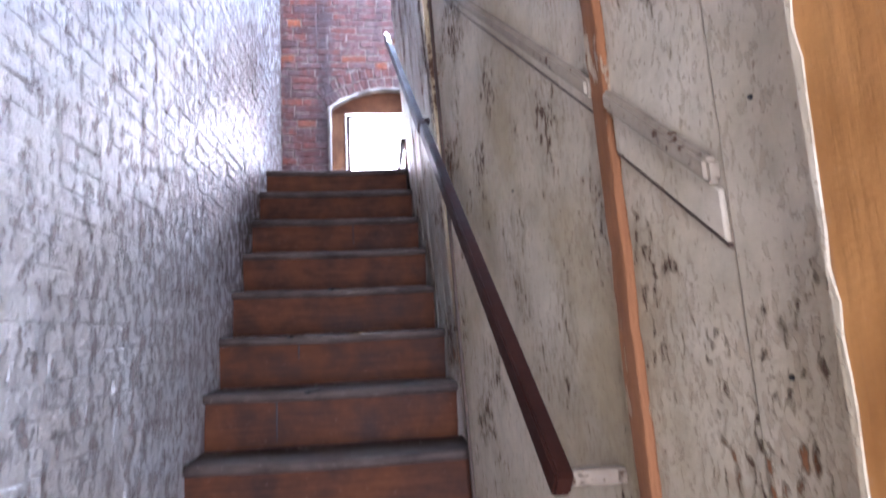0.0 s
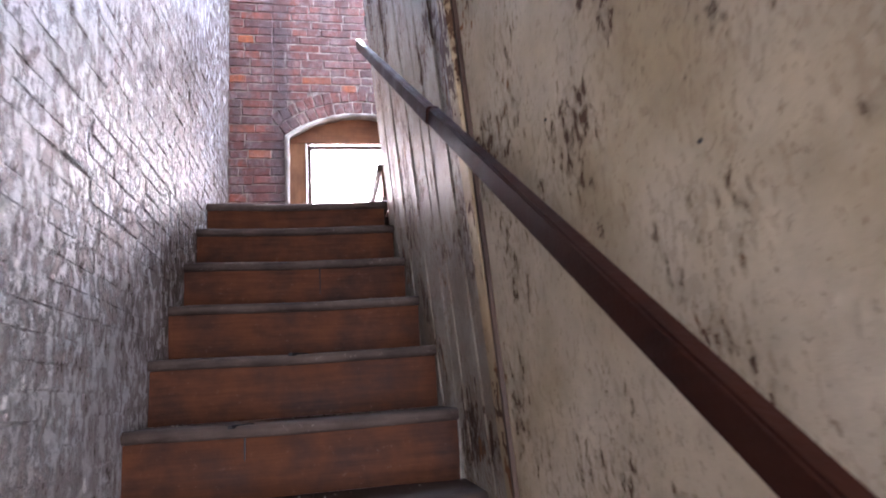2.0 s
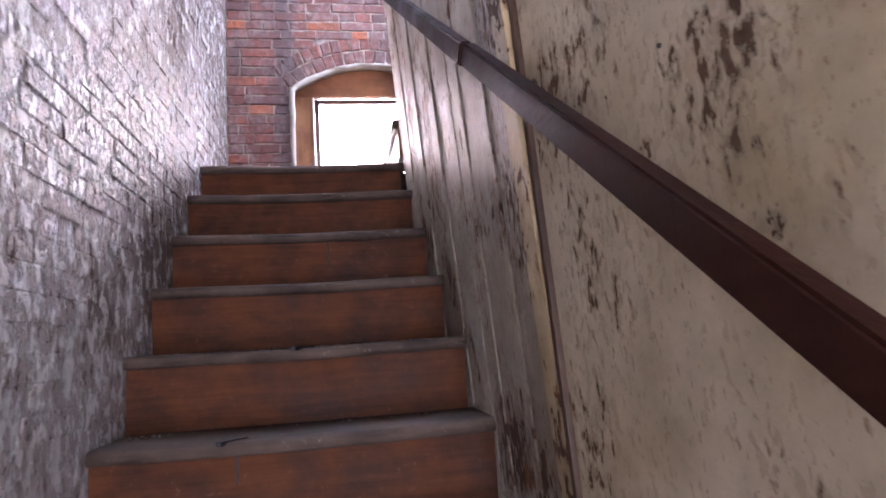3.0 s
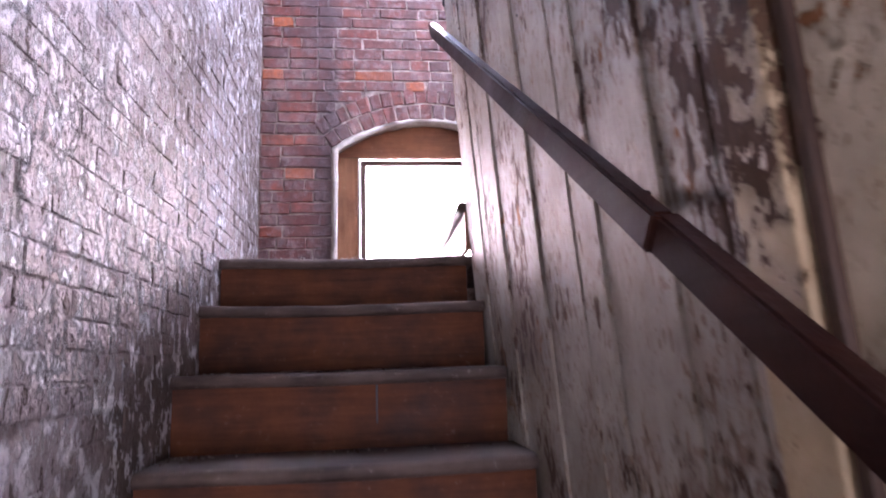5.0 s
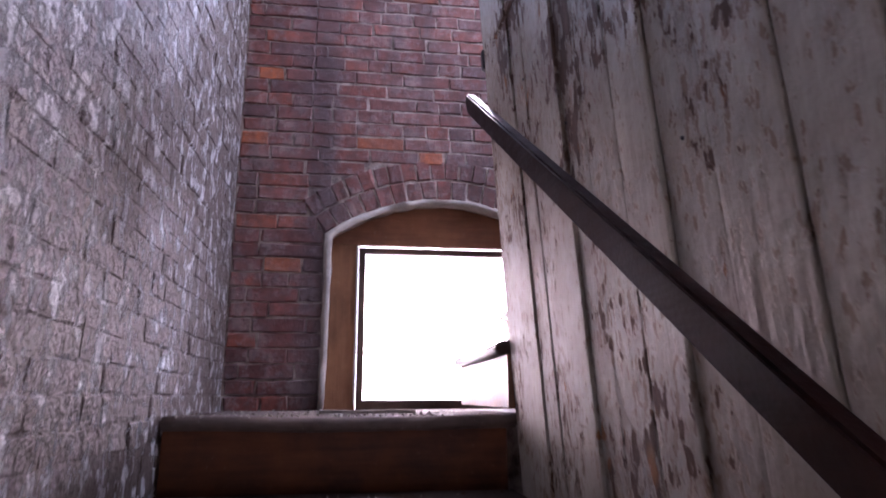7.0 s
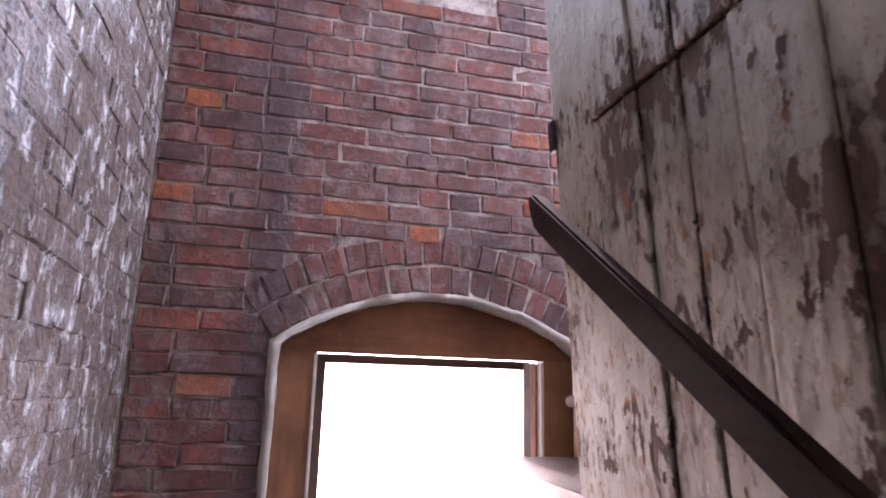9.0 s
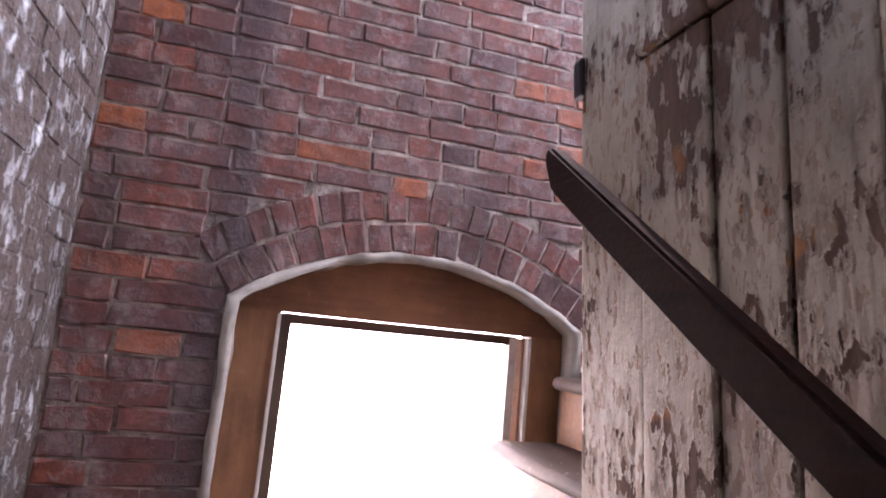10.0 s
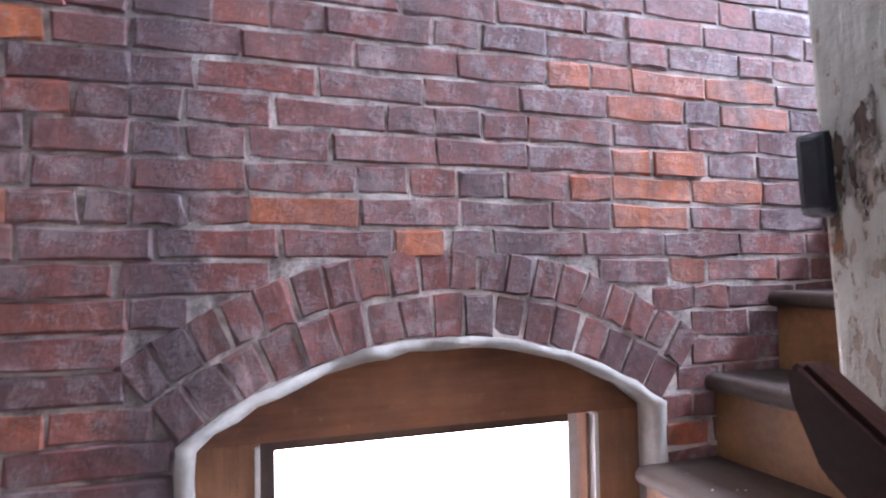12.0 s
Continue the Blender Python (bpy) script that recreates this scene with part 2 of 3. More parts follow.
WHITEWASH = whitewash_material()
BRICK = brick_material()
BRICK_ORANGE = brick_material("bright orange brick", True)
MORTAR = mortar_material()
CREAM = paint_material("cream board paint", (0.62, 0.54, 0.41), (0.40, 0.315, 0.185), (0.05, 0.028, 0.016), (0.16, 0.09, 0.048), 0.692, (1, 1, 0.5), 66, (0.42, 0.33, 0.20), 0.12, 0.034, 0.35)
CREAM_WORN = paint_material("weathered board paint", (0.46, 0.42, 0.35), (0.22, 0.175, 0.12), (0.05, 0.029, 0.02), (0.14, 0.08, 0.05), 0.648, (1, 1, 0.42), 50, (0.25, 0.18, 0.12), 0.5, speckle=0.8)
TRIM_PAINT = paint_material("yellowed trim paint", (0.58, 0.47, 0.29), (0.36, 0.26, 0.14), (0.05, 0.028, 0.016), (0.16, 0.09, 0.048), 0.625, (1, 1, 0.6), 46, (0.36, 0.25, 0.13), 0.2)
# cream darkened to carry the shaded look of the moulding's bead
DARK_CREAM = paint_material("dark cream moulding paint", (0.40, 0.33, 0.235), (0.20, 0.15, 0.10), (0.05, 0.028, 0.016), (0.16, 0.09, 0.048), 0.64, (1, 1, 1), 50, (0.22, 0.16, 0.10), 0.1)
BATTEN = paint_material("stripped batten wood", (0.60, 0.50, 0.36), (0.40, 0.28, 0.16), (0.14, 0.055, 0.02), (0.28, 0.12, 0.045), 0.50, (1, 1, 0.2), 60, (0.42, 0.26, 0.14), 0.4)
STAIR_RISER = wood_material("stair riser wood", (0.036, 0.011, 0.005), (0.165, 0.058, 0.022), 0, 0.62, 0.16, spec=0.2)
STAIR_TREAD = wood_material("dusty stair tread wood", (0.04, 0.026, 0.021), (0.16, 0.120, 0.098), 0, 0.75, 0.5)
RAIL_WOOD = wood_material("dark handrail wood", (0.012, 0.0040, 0.0030), (0.044, 0.0135, 0.0075), 1, 0.55, spec=0.12)
BROWN_WOOD = wood_material("stripped batten wood", (0.12, 0.045, 0.016), (0.27, 0.12, 0.048), 2, 0.6, 0.3, False)
ORANGE_WOOD = wood_material("varnished post wood", (0.30, 0.13, 0.03), (0.52, 0.25, 0.07), 2, 0.5, 0.12, False)
FRAME_WOOD = wood_material("window frame wood", (0.16, 0.072, 0.035), (0.34, 0.165, 0.08), 2, 0.55, 0.15, False)
HEAD_WOOD = wood_material("window head wood", (0.13, 0.053, 0.026), (0.29, 0.130, 0.062), 0, 0.6, 0.2, False)
DARK_WOOD = wood_material("dark sash wood", (0.05, 0.03, 0.022), (0.12, 0.075, 0.05), 2, 0.5)
SASH_WHITE = plain_material("sash paint and lit edge white", (0.62, 0.58, 0.52), 0.5)
PLASTER = plain_material("lime render bead", (0.42, 0.375, 0.325), 0.9)
WINDER_WOOD = wood_material("winder riser wood", (0.12, 0.052, 0.018), (0.30, 0.14, 0.055), 0, 0.5)
WINDER_TREAD = wood_material("dark winder tread wood", (0.035, 0.022, 0.016), (0.11, 0.075, 0.055), 1, 0.6, 0.35)
BLACK_IRON = plain_material("black iron", (0.025, 0.024, 0.026), 0.45, 0.6)
FLOOR_WOOD = wood_material("floor board wood", (0.09, 0.06, 0.045), (0.24, 0.17, 0.12), 1, 0.6, 0.3)
CEIL = plain_material("old ceiling plaster", (0.55, 0.53, 0.49), 0.9)
GLASS, gnt, gb = nodes_of("window glass")
gb.inputs["Base Color"].default_value = (0.95, 0.97, 0.97, 1)
gb.inputs["Transmission Weight"].default_value, gb.inputs["Roughness"].default_value, gb.inputs["IOR"].default_value = 1.0, 0.02, 1.45
GLOW, ont, ob_ = nodes_of("bright hazy sky")
ob_.inputs["Base Color"].default_value = (0, 0, 0, 1)
ob_.inputs["Emission Color"].default_value = (1.0, 0.97, 0.99, 1)
ob_.inputs["Emission Strength"].default_value = 6.0

# ---------------------------------------------------------------- building helpers


def link_mesh(name, bm, material, parent=None, label="", smooth=False):
    me = bpy.data.meshes.new(name)
    bmesh.ops.recalc_face_normals(bm, faces=bm.faces)
    bm.to_mesh(me)
    bm.free()
    me.materials.append(material)
    if smooth:
        for poly in me.polygons:
            poly.use_smooth = True
    ob = new(name, me)
    if parent:
        ob.parent = parent
    if label:
        ob["label"] = label
    return ob


def part(name, bm, material, parent, label="", smooth=False):
    return link_mesh(name, bm, material, parent, label, smooth)


def box_into(bm, x0, x1, y0, y1, z0, z1, bevel=0.0):
    made = bmesh.ops.create_cube(bm, size=1.0, matrix=Matrix.LocRotScale(((x0 + x1) / 2, (y0 + y1) / 2, (z0 + z1) / 2), None, (x1 - x0, y1 - y0, z1 - z0)))
    if bevel:
        edges = {e for v in made["verts"] for e in v.link_edges}
        bmesh.ops.bevel(bm, geom=list(edges), offset=bevel, segments=2, profile=0.6, affect="EDGES")
    return made


def box(*dims, bevel=0.0):
    bm = bmesh.new()
    box_into(bm, *dims, bevel=bevel)
    return bm


def prism_into(bm, pts, a, b, axis="y"):
    """A closed outline, pushed from a to b along an axis. Outlines: (x, z) for y, (y, z) for x, (x, y) for z."""
    def put(p, v):
        if axis == "y":
            return (p[0], v, p[1])
        if axis == "x":
            return (v, p[0], p[1])
        return (p[0], p[1], v)
    lo = [bm.verts.new(put(p, a)) for p in pts]
    hi = [bm.verts.new(put(p, b)) for p in pts]
    bm.faces.new(lo)
    bm.faces.new(hi[::-1])
    n = len(pts)
    for i in range(n):
        bm.faces.new((lo[i], hi[i], hi[(i + 1) % n], lo[(i + 1) % n]))
    return bm


def prism(pts, a, b, axis="y"):
    return prism_into(bmesh.new(), pts, a, b, axis)


def wobble(bm, amount, scale, seed=0.0):
    for v in bm.verts:
        n = noise.noise_vector(v.co * scale + Vector((seed, seed * 1.7, -seed)))
        v.co += n * amount
    return bm


def thing(name, at, label, category, group="", kind=""):
    e = new(name)
    e.location = at
    return tagged(e, label, category, group, kind)


def adopt(parent, *obs):
    """Parts built in world places, hung under a thing that stands elsewhere."""
    for o in obs:
        o.parent = parent
        o.matrix_parent_inverse = Matrix.Translation(parent.location).inverted()


# ---------------------------------------------------------------- plan
WIDTH = 0.79        # stairs, from the brick wall to the partition
END = 0.70          # end wall's face
RISE, GOING = 0.20, 0.235
FLOOR = -12 * RISE
TOP = 3.3
PART_TOP = 1.85     # the partition's unseen head, kept low to let the east light over
BACK = -5.3
PART_END = -0.045    # partition's far edge
ARC_X, ARC_HALF, SPRING, CROWN = 0.780, 0.445, 0.617, 0.765
ARC_R = (ARC_HALF ** 2 + (CROWN - SPRING) ** 2) / (2 * (CROWN - SPRING))
ARC_Z = CROWN - ARC_R
ARC_A = math.asin(ARC_HALF / ARC_R)
EAST = 2.60


def plane_x(y):
    """Where the partition stands: the stairs widen towards their foot, with a kink at the trim."""
    return 0.79 - 0.045 * y if y > -1.72 else 0.8674 - 0.10 * (y + 1.72)


def lean_at(y):
    """The partition leans in over the stairs, less so towards their foot."""
    return 0.065 if y > -1.723 else 0.045


def wall_x(y, z):
    return plane_x(y) + lean_at(y) * (rail_z(y) - z)


def slant(bm):
    for v in bm.verts:
        v.co.x += wall_x(v.co.y, v.co.z) - WIDTH
    return bm


def rail_z(y):
    return 0.828 + 0.717 * (y + 0.07)


def arc_points(radius, n, a=ARC_A):
    return [(ARC_X + radius * math.sin(-a + 2 * a * i / n), ARC_Z + radius * math.cos(-a + 2 * a * i / n)) for i in range(n + 1)]


# ---------------------------------------------------------------- structure
bm = bmesh.new()
L, Rr = ARC_X - ARC_HALF, ARC_X + ARC_HALF
UL, UR, UZ0, UZ1 = 0.36, 0.94, 1.72, 2.55
y0, y1 = END + 0.0026, END + 0.36
prism_into(bm, [(-0.36, FLOOR), (L, FLOOR), (L, SPRING), (-0.36, SPRING)], y0, y1)
prism_into(bm, [(Rr, FLOOR), (EAST + 0.3, FLOOR), (EAST + 0.3, SPRING), (Rr, SPRING)], y0, y1)
prism_into(bm, [(L, FLOOR), (Rr, FLOOR), (Rr, -0.03), (L, -0.03)], y0, y1)
prism_into(bm, [(-0.36, SPRING)] + arc_points(ARC_R, 20) + [(EAST + 0.3, SPRING), (EAST + 0.3, UZ0), (-0.36, UZ0)], y0, y1)
prism_into(bm, [(-0.36, UZ0), (UL, UZ0), (UL, UZ1), (-0.36, UZ1)], y0, y1)
prism_into(bm, [(UR, UZ0), (EAST + 0.3, UZ0), (EAST + 0.3, UZ1), (UR, UZ1)], y0, y1)
prism_into(bm, [(-0.36, UZ1), (EAST + 0.3, UZ1), (EAST + 0.3, TOP), (-0.36, TOP)], y0, y1)
wall_end = tagged(link_mesh("wall_north", bm, MORTAR), "old red brick end wall with arched window", "wall", kind="structure")

wall_left = tagged(link_mesh("wall_west", box(-0.36, -0.0032, BACK, END + 0.010, FLOOR, TOP), WHITEWASH), "whitewashed brick wall, paint flaking, beside the stairs", "wall", kind="structure")
# the gap left here is the added opening for the east light
bm = bmesh.new()
for dims in ((BACK, -0.23, FLOOR, TOP), (0.63, END + 0.004, FLOOR, TOP), (-0.23, 0.63, FLOOR, 1.92), (-0.23, 0.63, 2.88, TOP)):
    box_into(bm, EAST, EAST + 0.3, *dims)
wall_east = tagged(link_mesh("wall_east", bm, BRICK), "plain brick wall with an unseen upper opening added for light", "wall", kind="structure")
# south wall, with the unseen doorway assumed for the light from behind
bm = bmesh.new()
box_into(bm, -0.36, 0.33, BACK - 0.3, BACK, FLOOR, TOP)
box_into(bm, 1.11, EAST + 0.3, BACK - 0.3, BACK, FLOOR, TOP)
box_into(bm, 0.33, 1.11, BACK - 0.3, BACK, FLOOR + 2.05, TOP)
tagged(link_mesh("wall_south", bm, CEIL), "plain plaster wall with an assumed open doorway", "wall", kind="structure")
tagged(link_mesh("floor", box(-0.36, EAST + 0.3, BACK - 0.3, -11 * GOING + 0.05, FLOOR - 0.08, FLOOR), FLOOR_WOOD), "worn wooden board floor below the stairs", "floor", kind="structure")
tagged(link_mesh("ceiling", box(-0.36, EAST + 0.3, BACK - 0.3, END + 0.36, TOP, TOP + 0.1), CEIL), "plain old plaster ceiling", "ceiling", kind="structure")
tagged(link_mesh("backdrop", box(-120, 120, 60, 60.5, -60, 40), GLOW), "bright hazy sky outside the windows", "sky", kind="structure")
# wall that closes the space behind the partition
tagged(link_mesh("wall_closing", box(WIDTH + 0.085, EAST, -0.15, -0.05, FLOOR, PART_TOP), CEIL), "plain plaster side wall of the upper flight", "wall", kind="structure")

# ---------------------------------------------------------------- partition of boards
SEAMS = [BACK, -4.6, -4.05, -3.60, -3.335, -3.18, -2.93, -1.722, -1.60, -1.48, -1.375, -1.26, -1.15, -1.03, -0.92, -0.81, -0.695, -0.60, -0.49, -0.40, -0.31, -0.19, PART_END]
partition = thing("wall_partition", (WIDTH, -2.5, FLOOR), "board partition in peeling cream paint beside the stairs", "partition", kind="structure")
for i, (a, b) in enumerate(zip(SEAMS[:-1], SEAMS[1:])):
    proud = 0.0 if b - a > 0.5 else 0.0025 * math.sin(i * 2.3)
    cuts = [FLOOR, 0.912, PART_TOP] if -0.9 < a < -0.25 else [FLOOR, PART_TOP]
    for z0, z1 in zip(cuts[:-1], cuts[1:]):
        bm = box(WIDTH - proud - (0.004 if z0 > 0 else 0), WIDTH + 0.045, a + 0.0018, b - 0.0018, z0 + 0.003, z1 - 0.003, bevel=0.004)
        mat = CREAM if b < -1.6 else CREAM_WORN
        adopt(partition, part("plank", slant(bm), mat, None))
bm = bmesh.new()
for a, b in ((BACK, -1.724), (-1.722, PART_END - 0.002)):
    box_into(bm, WIDTH + 0.046, WIDTH + 0.07, a, b, FLOOR, PART_TOP)
adopt(partition, part("backing", slant(bm), DARK_WOOD, None))

# ---------------------------------------------------------------- stairs


def tread_mesh(width, depth, thick=0.034, nose=0.024, seed=0.0, dip=0.006):
    """A worn board with a rounded, hollowed nose; its nose line lies along x at y 0, z 0."""
    bm = bmesh.new()
    prof = []
    for i in range(7):
        a = math.pi / 2 + math.pi * i / 6
        prof.append((-nose + thick / 2 + math.cos(a) * thick / 2, -thick / 2 + math.sin(a) * thick / 2))
    prof = [(depth, 0.0)] + prof + [(depth, -thick)]
    n = 16
    rows = []
    for k in range(n + 1):
        u = k / n
        worn = dip * math.sin(math.pi * u) ** 1.5
        ragged = 0.0035 * noise.noise(Vector((u * 9 + seed * 5.1, seed, 0.3)))
        rows.append([bm.verts.new((u * width, y + (ragged + 0.25 * worn if y < depth * 0.5 else 0), z - (worn + ragged * 0.6 if y < depth * 0.5 else worn * 0.4))) for y, z in prof])
    m = len(prof)
    for k in range(n):
        for j in range(m):
            bm.faces.new((rows[k][j], rows[k + 1][j], rows[k + 1][(j + 1) % m], rows[k][(j + 1) % m]))
    bm.faces.new(rows[0])
    bm.faces.new(rows[n][::-1])
    return bm


staircase = thing("staircase", (0.41, -2.4, FLOOR), "steep enclosed wooden stair with worn brown steps", "staircase")
for k in range(0, 12):
    y, z = -k * GOING, -k * RISE
    if k:
        bm = tread_mesh(wall_x(y, z) - 0.004, GOING + 0.02, seed=k * 1.3)
        bmesh.ops.translate(bm, verts=bm.verts, vec=(0.002, y + 0.02, z))
        adopt(staircase, part("tread", bm, STAIR_TREAD, None, smooth=True))
    bm = box(0.002, wall_x(y, z) - 0.004, y + 0.022, y + 0.042, z - RISE, z - (0.034 if k else 0.050))
    bmesh.ops.subdivide_edges(bm, edges=[e for e in bm.edges if abs(e.verts[0].co.x - e.verts[1].co.x) > 0.3], cuts=8)
    wobble(bm, 0.003, 5, k)
    adopt(staircase, part("riser", bm, STAIR_RISER, None))

# top landing: boards that run along the nose
landing = thing("landing", (0.41, 0.3, -0.03), "small dusty wooden landing below the window", "landing", kind="structure")
bm = tread_mesh(WIDTH + 0.07, 0.145, seed=0.4)
bmesh.ops.translate(bm, verts=bm.verts, vec=(0.002, 0.02, -0.016))
adopt(landing, part("tread", bm, STAIR_TREAD, None, smooth=True))
for a, b, w in ((0.172, 0.36, 1.20), (0.366, 0.53, 1.25), (0.536, 0.83, 1.22)):
    adopt(landing, part("plank", box(0.002 if b < 0.6 else 0.345, w, a, b, -0.050, -0.018, bevel=0.003), STAIR_TREAD, None))
adopt(landing, part("plank", box(0.002, 0.342, 0.536, END, -0.050, -0.018, bevel=0.003), STAIR_TREAD, None))

# upper flight, turning off to the right past the partition's end
flight = thing("upper_stair", (1.6, 0.3, 0.0), "narrow upper wooden steps turning off from the landing", "staircase")
W_RISE = 0.167
for k in range(1, 10):
    z, x = W_RISE * k, 0.815 + 0.172 * (k - 1)
    bm = tread_mesh(0.725, 0.192 if k < 9 else 0.5, seed=20 + k * 1.7, dip=0.004)
    bm.transform(pose(x + 0.02, 0.693, z, 0, 0, -90))
    adopt(flight, part("tread", bm, WINDER_TREAD, None, "dark dusty tread", True))
    bm = box(x + 0.022, x + 0.040, -0.03, 0.693, z - W_RISE, z - 0.034)
    adopt(flight, part("riser", bm, WINDER_WOOD, None, "orange brown riser"))

# ---------------------------------------------------------------- handrail: a board on edge, spliced


def rail_piece(ya, za, yb, zb, h, x0, x1, end_round=False):
    bm = bmesh.new()
    L_ = math.hypot(yb - ya, zb - za)
    u = Vector((yb - ya, zb - za)) / L_
    v = Vector((-u.y, u.x))
    out = [(0, 0), (L_, 0), (L_, -h), (0, -h)]
    if end_round:
        out = [(0, 0), (L_ - 0.004, 0), (L_, -0.012), (L_ - 0.012, -0.55 * h), (L_ - 0.05, -h), (0, -h)]
    pts = [(ya + u.x * s + v.x * t, za + u.y * s + v.y * t) for s, t in out]
    prism_into(bm, pts, x0, x1, "x")
    bmesh.ops.bevel(bm, geom=list(bm.edges), offset=0.004, segments=2, affect="EDGES")
    return bm


RX0, RX1 = WIDTH - 0.062, WIDTH - 0.036


handrail = thing("handrail", (0.74, -1.5, -0.2), "dark brown board handrail fixed along the partition", "handrail")


def rail_slant(bm):
    for v in bm.verts:
        v.co.x -= 0.045 * v.co.y
    return bm


adopt(handrail, part("upper_rail", rail_slant(rail_piece(-1.575, rail_z(-1.575), -0.07, rail_z(-0.07), 0.046, RX0, RX1, True)), RAIL_WOOD, None))
adopt(handrail, part("lower_rail", rail_slant(rail_piece(-2.90, rail_z(-2.90) - 0.004, -1.566, rail_z(-1.566) - 0.003, 0.044, RX0 + 0.006, RX1 + 0.008)), RAIL_WOOD, None))
for by, mat, lab in ((-0.15, BROWN_WOOD, "chipped brown wall block"), (-1.45, RAIL_WOOD, ""), (-2.86, DARK_CREAM, "dark cream wall block")):
    bz = rail_z(by) - 0.052
    bm = box(RX1 - 0.001, plane_x(by) - WIDTH + 0.045 * by + WIDTH - 0.001, by - 0.014, by + 0.014, bz - 0.006, bz + 0.020, bevel=0.008)
    adopt(handrail, part("bracket", rail_slant(bm), mat, None, lab))

# ---------------------------------------------------------------- trims on the partition
bm = box(WIDTH - 0.018, WIDTH + 0.002, -1.718, -1.645, FLOOR, PART_TOP, bevel=0.004)
tagged(link_mesh("trim", slant(bm), TRIM_PAINT), "upright cream painted trim board, paint chipped", "trim", kind="structure")
# groove beside the trim: its shade is drawn as a dark strip
bm = box(WIDTH - 0.010, WIDTH + 0.002, -1.738, -1.7235, FLOOR, PART_TOP, bevel=0.003)
tagged(link_mesh("trim", slant(bm), DARK_WOOD), "dark upright strip for the shaded groove beside the trim board", "trim", kind="structure")
bm = box(WIDTH - 0.012, WIDTH + 0.002, -2.957, -2.914, FLOOR, PART_TOP, bevel=0.004)
bmesh.ops.subdivide_edges(bm, edges=[e for e in bm.edges if e.calc_length() > 1], cuts=160)
wobble(bm, 0.003, 5)
wobble(bm, 0.0028, 45)
tagged(link_mesh("trim", slant(bm), BATTEN), "stripped brown upright batten on the partition", "trim", kind="structure")
# sloping moulding, level with the stair's pitch
ms = 0.735


def sloping(ya, yb, z_at, h, x0, x1):
    return prism([(ya, z_at + ms * (ya + 1.73)), (yb, z_at + ms * (yb + 1.73)), (yb, z_at + ms * (yb + 1.73) - h), (ya, z_at + ms * (ya + 1.73) - h)], x0, x1, "x")


moulding = thing("moulding", (WIDTH, -2.3, -0.2), "sloping cream painted moulding on the partition", "moulding")
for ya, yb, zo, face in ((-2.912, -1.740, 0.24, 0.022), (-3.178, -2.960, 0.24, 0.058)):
    # upper bead: its shade is put into the darker cream
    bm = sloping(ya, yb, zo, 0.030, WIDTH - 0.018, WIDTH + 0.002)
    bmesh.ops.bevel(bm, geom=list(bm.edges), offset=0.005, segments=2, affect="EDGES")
    adopt(moulding, part("upper_bead", slant(bm), DARK_CREAM, None, "rounded cream bead darkened as if shaded"))
    bm = sloping(ya, yb, zo - 0.033, face, WIDTH - 0.005, WIDTH + 0.002)
    bmesh.ops.bevel(bm, geom=list(bm.edges), offset=0.002, segments=1, affect="EDGES")
    adopt(moulding, part("face_board", slant(bm), CREAM, None))
    # dark strip paints the thin shade line below the face board
    bm = sloping(ya, yb, zo - 0.034 - face, 0.004, WIDTH - 0.003, WIDTH + 0.002)
    adopt(moulding, part("lower_bead", slant(bm), DARK_WOOD, None, "dark strip for the shaded gap under the moulding"))
# bare wood post by the foot of the stairs
bm = box(WIDTH - 0.028, WIDTH + 0.03, -3.70, -3.335, FLOOR, PART_TOP, bevel=0.006)
tagged(link_mesh("post", slant(bm), ORANGE_WOOD), "varnished orange brown wood post with paint edge", "post", kind="structure")

# black iron strap on the partition's edge
bm = box(WIDTH - 0.004, WIDTH + 0.03, PART_END - 0.012, PART_END + 0.013, 0.916, 0.974, bevel=0.006)
tagged(link_mesh("iron_strap", slant(bm), BLACK_IRON), "black iron strap on the partition's edge", "bracket")

# ---------------------------------------------------------------- windows
window_1 = thing("window_1", (ARC_X, 0.78, 0.0), "low arched window with brown wooden frame", "window", kind="structure")
# render bead round the arch
bm = bmesh.new()
outer, inner = arc_points(ARC_R + 0.004, 24, ARC_A * 1.01), arc_points(ARC_R - 0.015, 24, ARC_A * 0.97)
o2 = [(L - 0.006, -0.01)] + outer + [(Rr + 0.006, -0.01)]
i2 = [(L + 0.013, -0.01)] + inner + [(Rr - 0.013, -0.01)]
for (a, b), (c, d) in zip(zip(o2[:-1], o2[1:]), zip(i2[:-1], i2[1:])):
    prism_into(bm, [a, b, d, c], END - 0.008, END + 0.05)
bmesh.ops.remove_doubles(bm, verts=bm.verts, dist=0.0005)
bmesh.ops.subdivide_edges(bm, edges=[e for e in bm.edges if e.calc_length() > 0.2], cuts=9)
wobble(bm, 0.006, 22)
wobble(bm, 0.005, 70)
adopt(window_1, part("render_bead", bm, PLASTER, None, "ragged pale lime render edge", True))
GX0, GX1, GZ1 = 0.462, 1.075, 0.572
fy = 0.765
adopt(window_1, part("jamb_board", box(L + 0.008, GX0 - 0.006, fy, fy + 0.03, -0.02, SPRING - 0.01, bevel=0.003), FRAME_WOOD, None))
adopt(window_1, part("jamb_board", box(GX1 + 0.045, Rr - 0.008, fy, fy + 0.03, -0.02, SPRING - 0.01, bevel=0.003), FRAME_WOOD, None))
head = [(L + 0.008, SPRING - 0.008)] + arc_points(ARC_R - 0.006, 16, ARC_A * 0.98) + [(Rr - 0.008, SPRING - 0.008), (Rr - 0.008, GZ1 + 0.026), (L + 0.008, GZ1 + 0.026)]
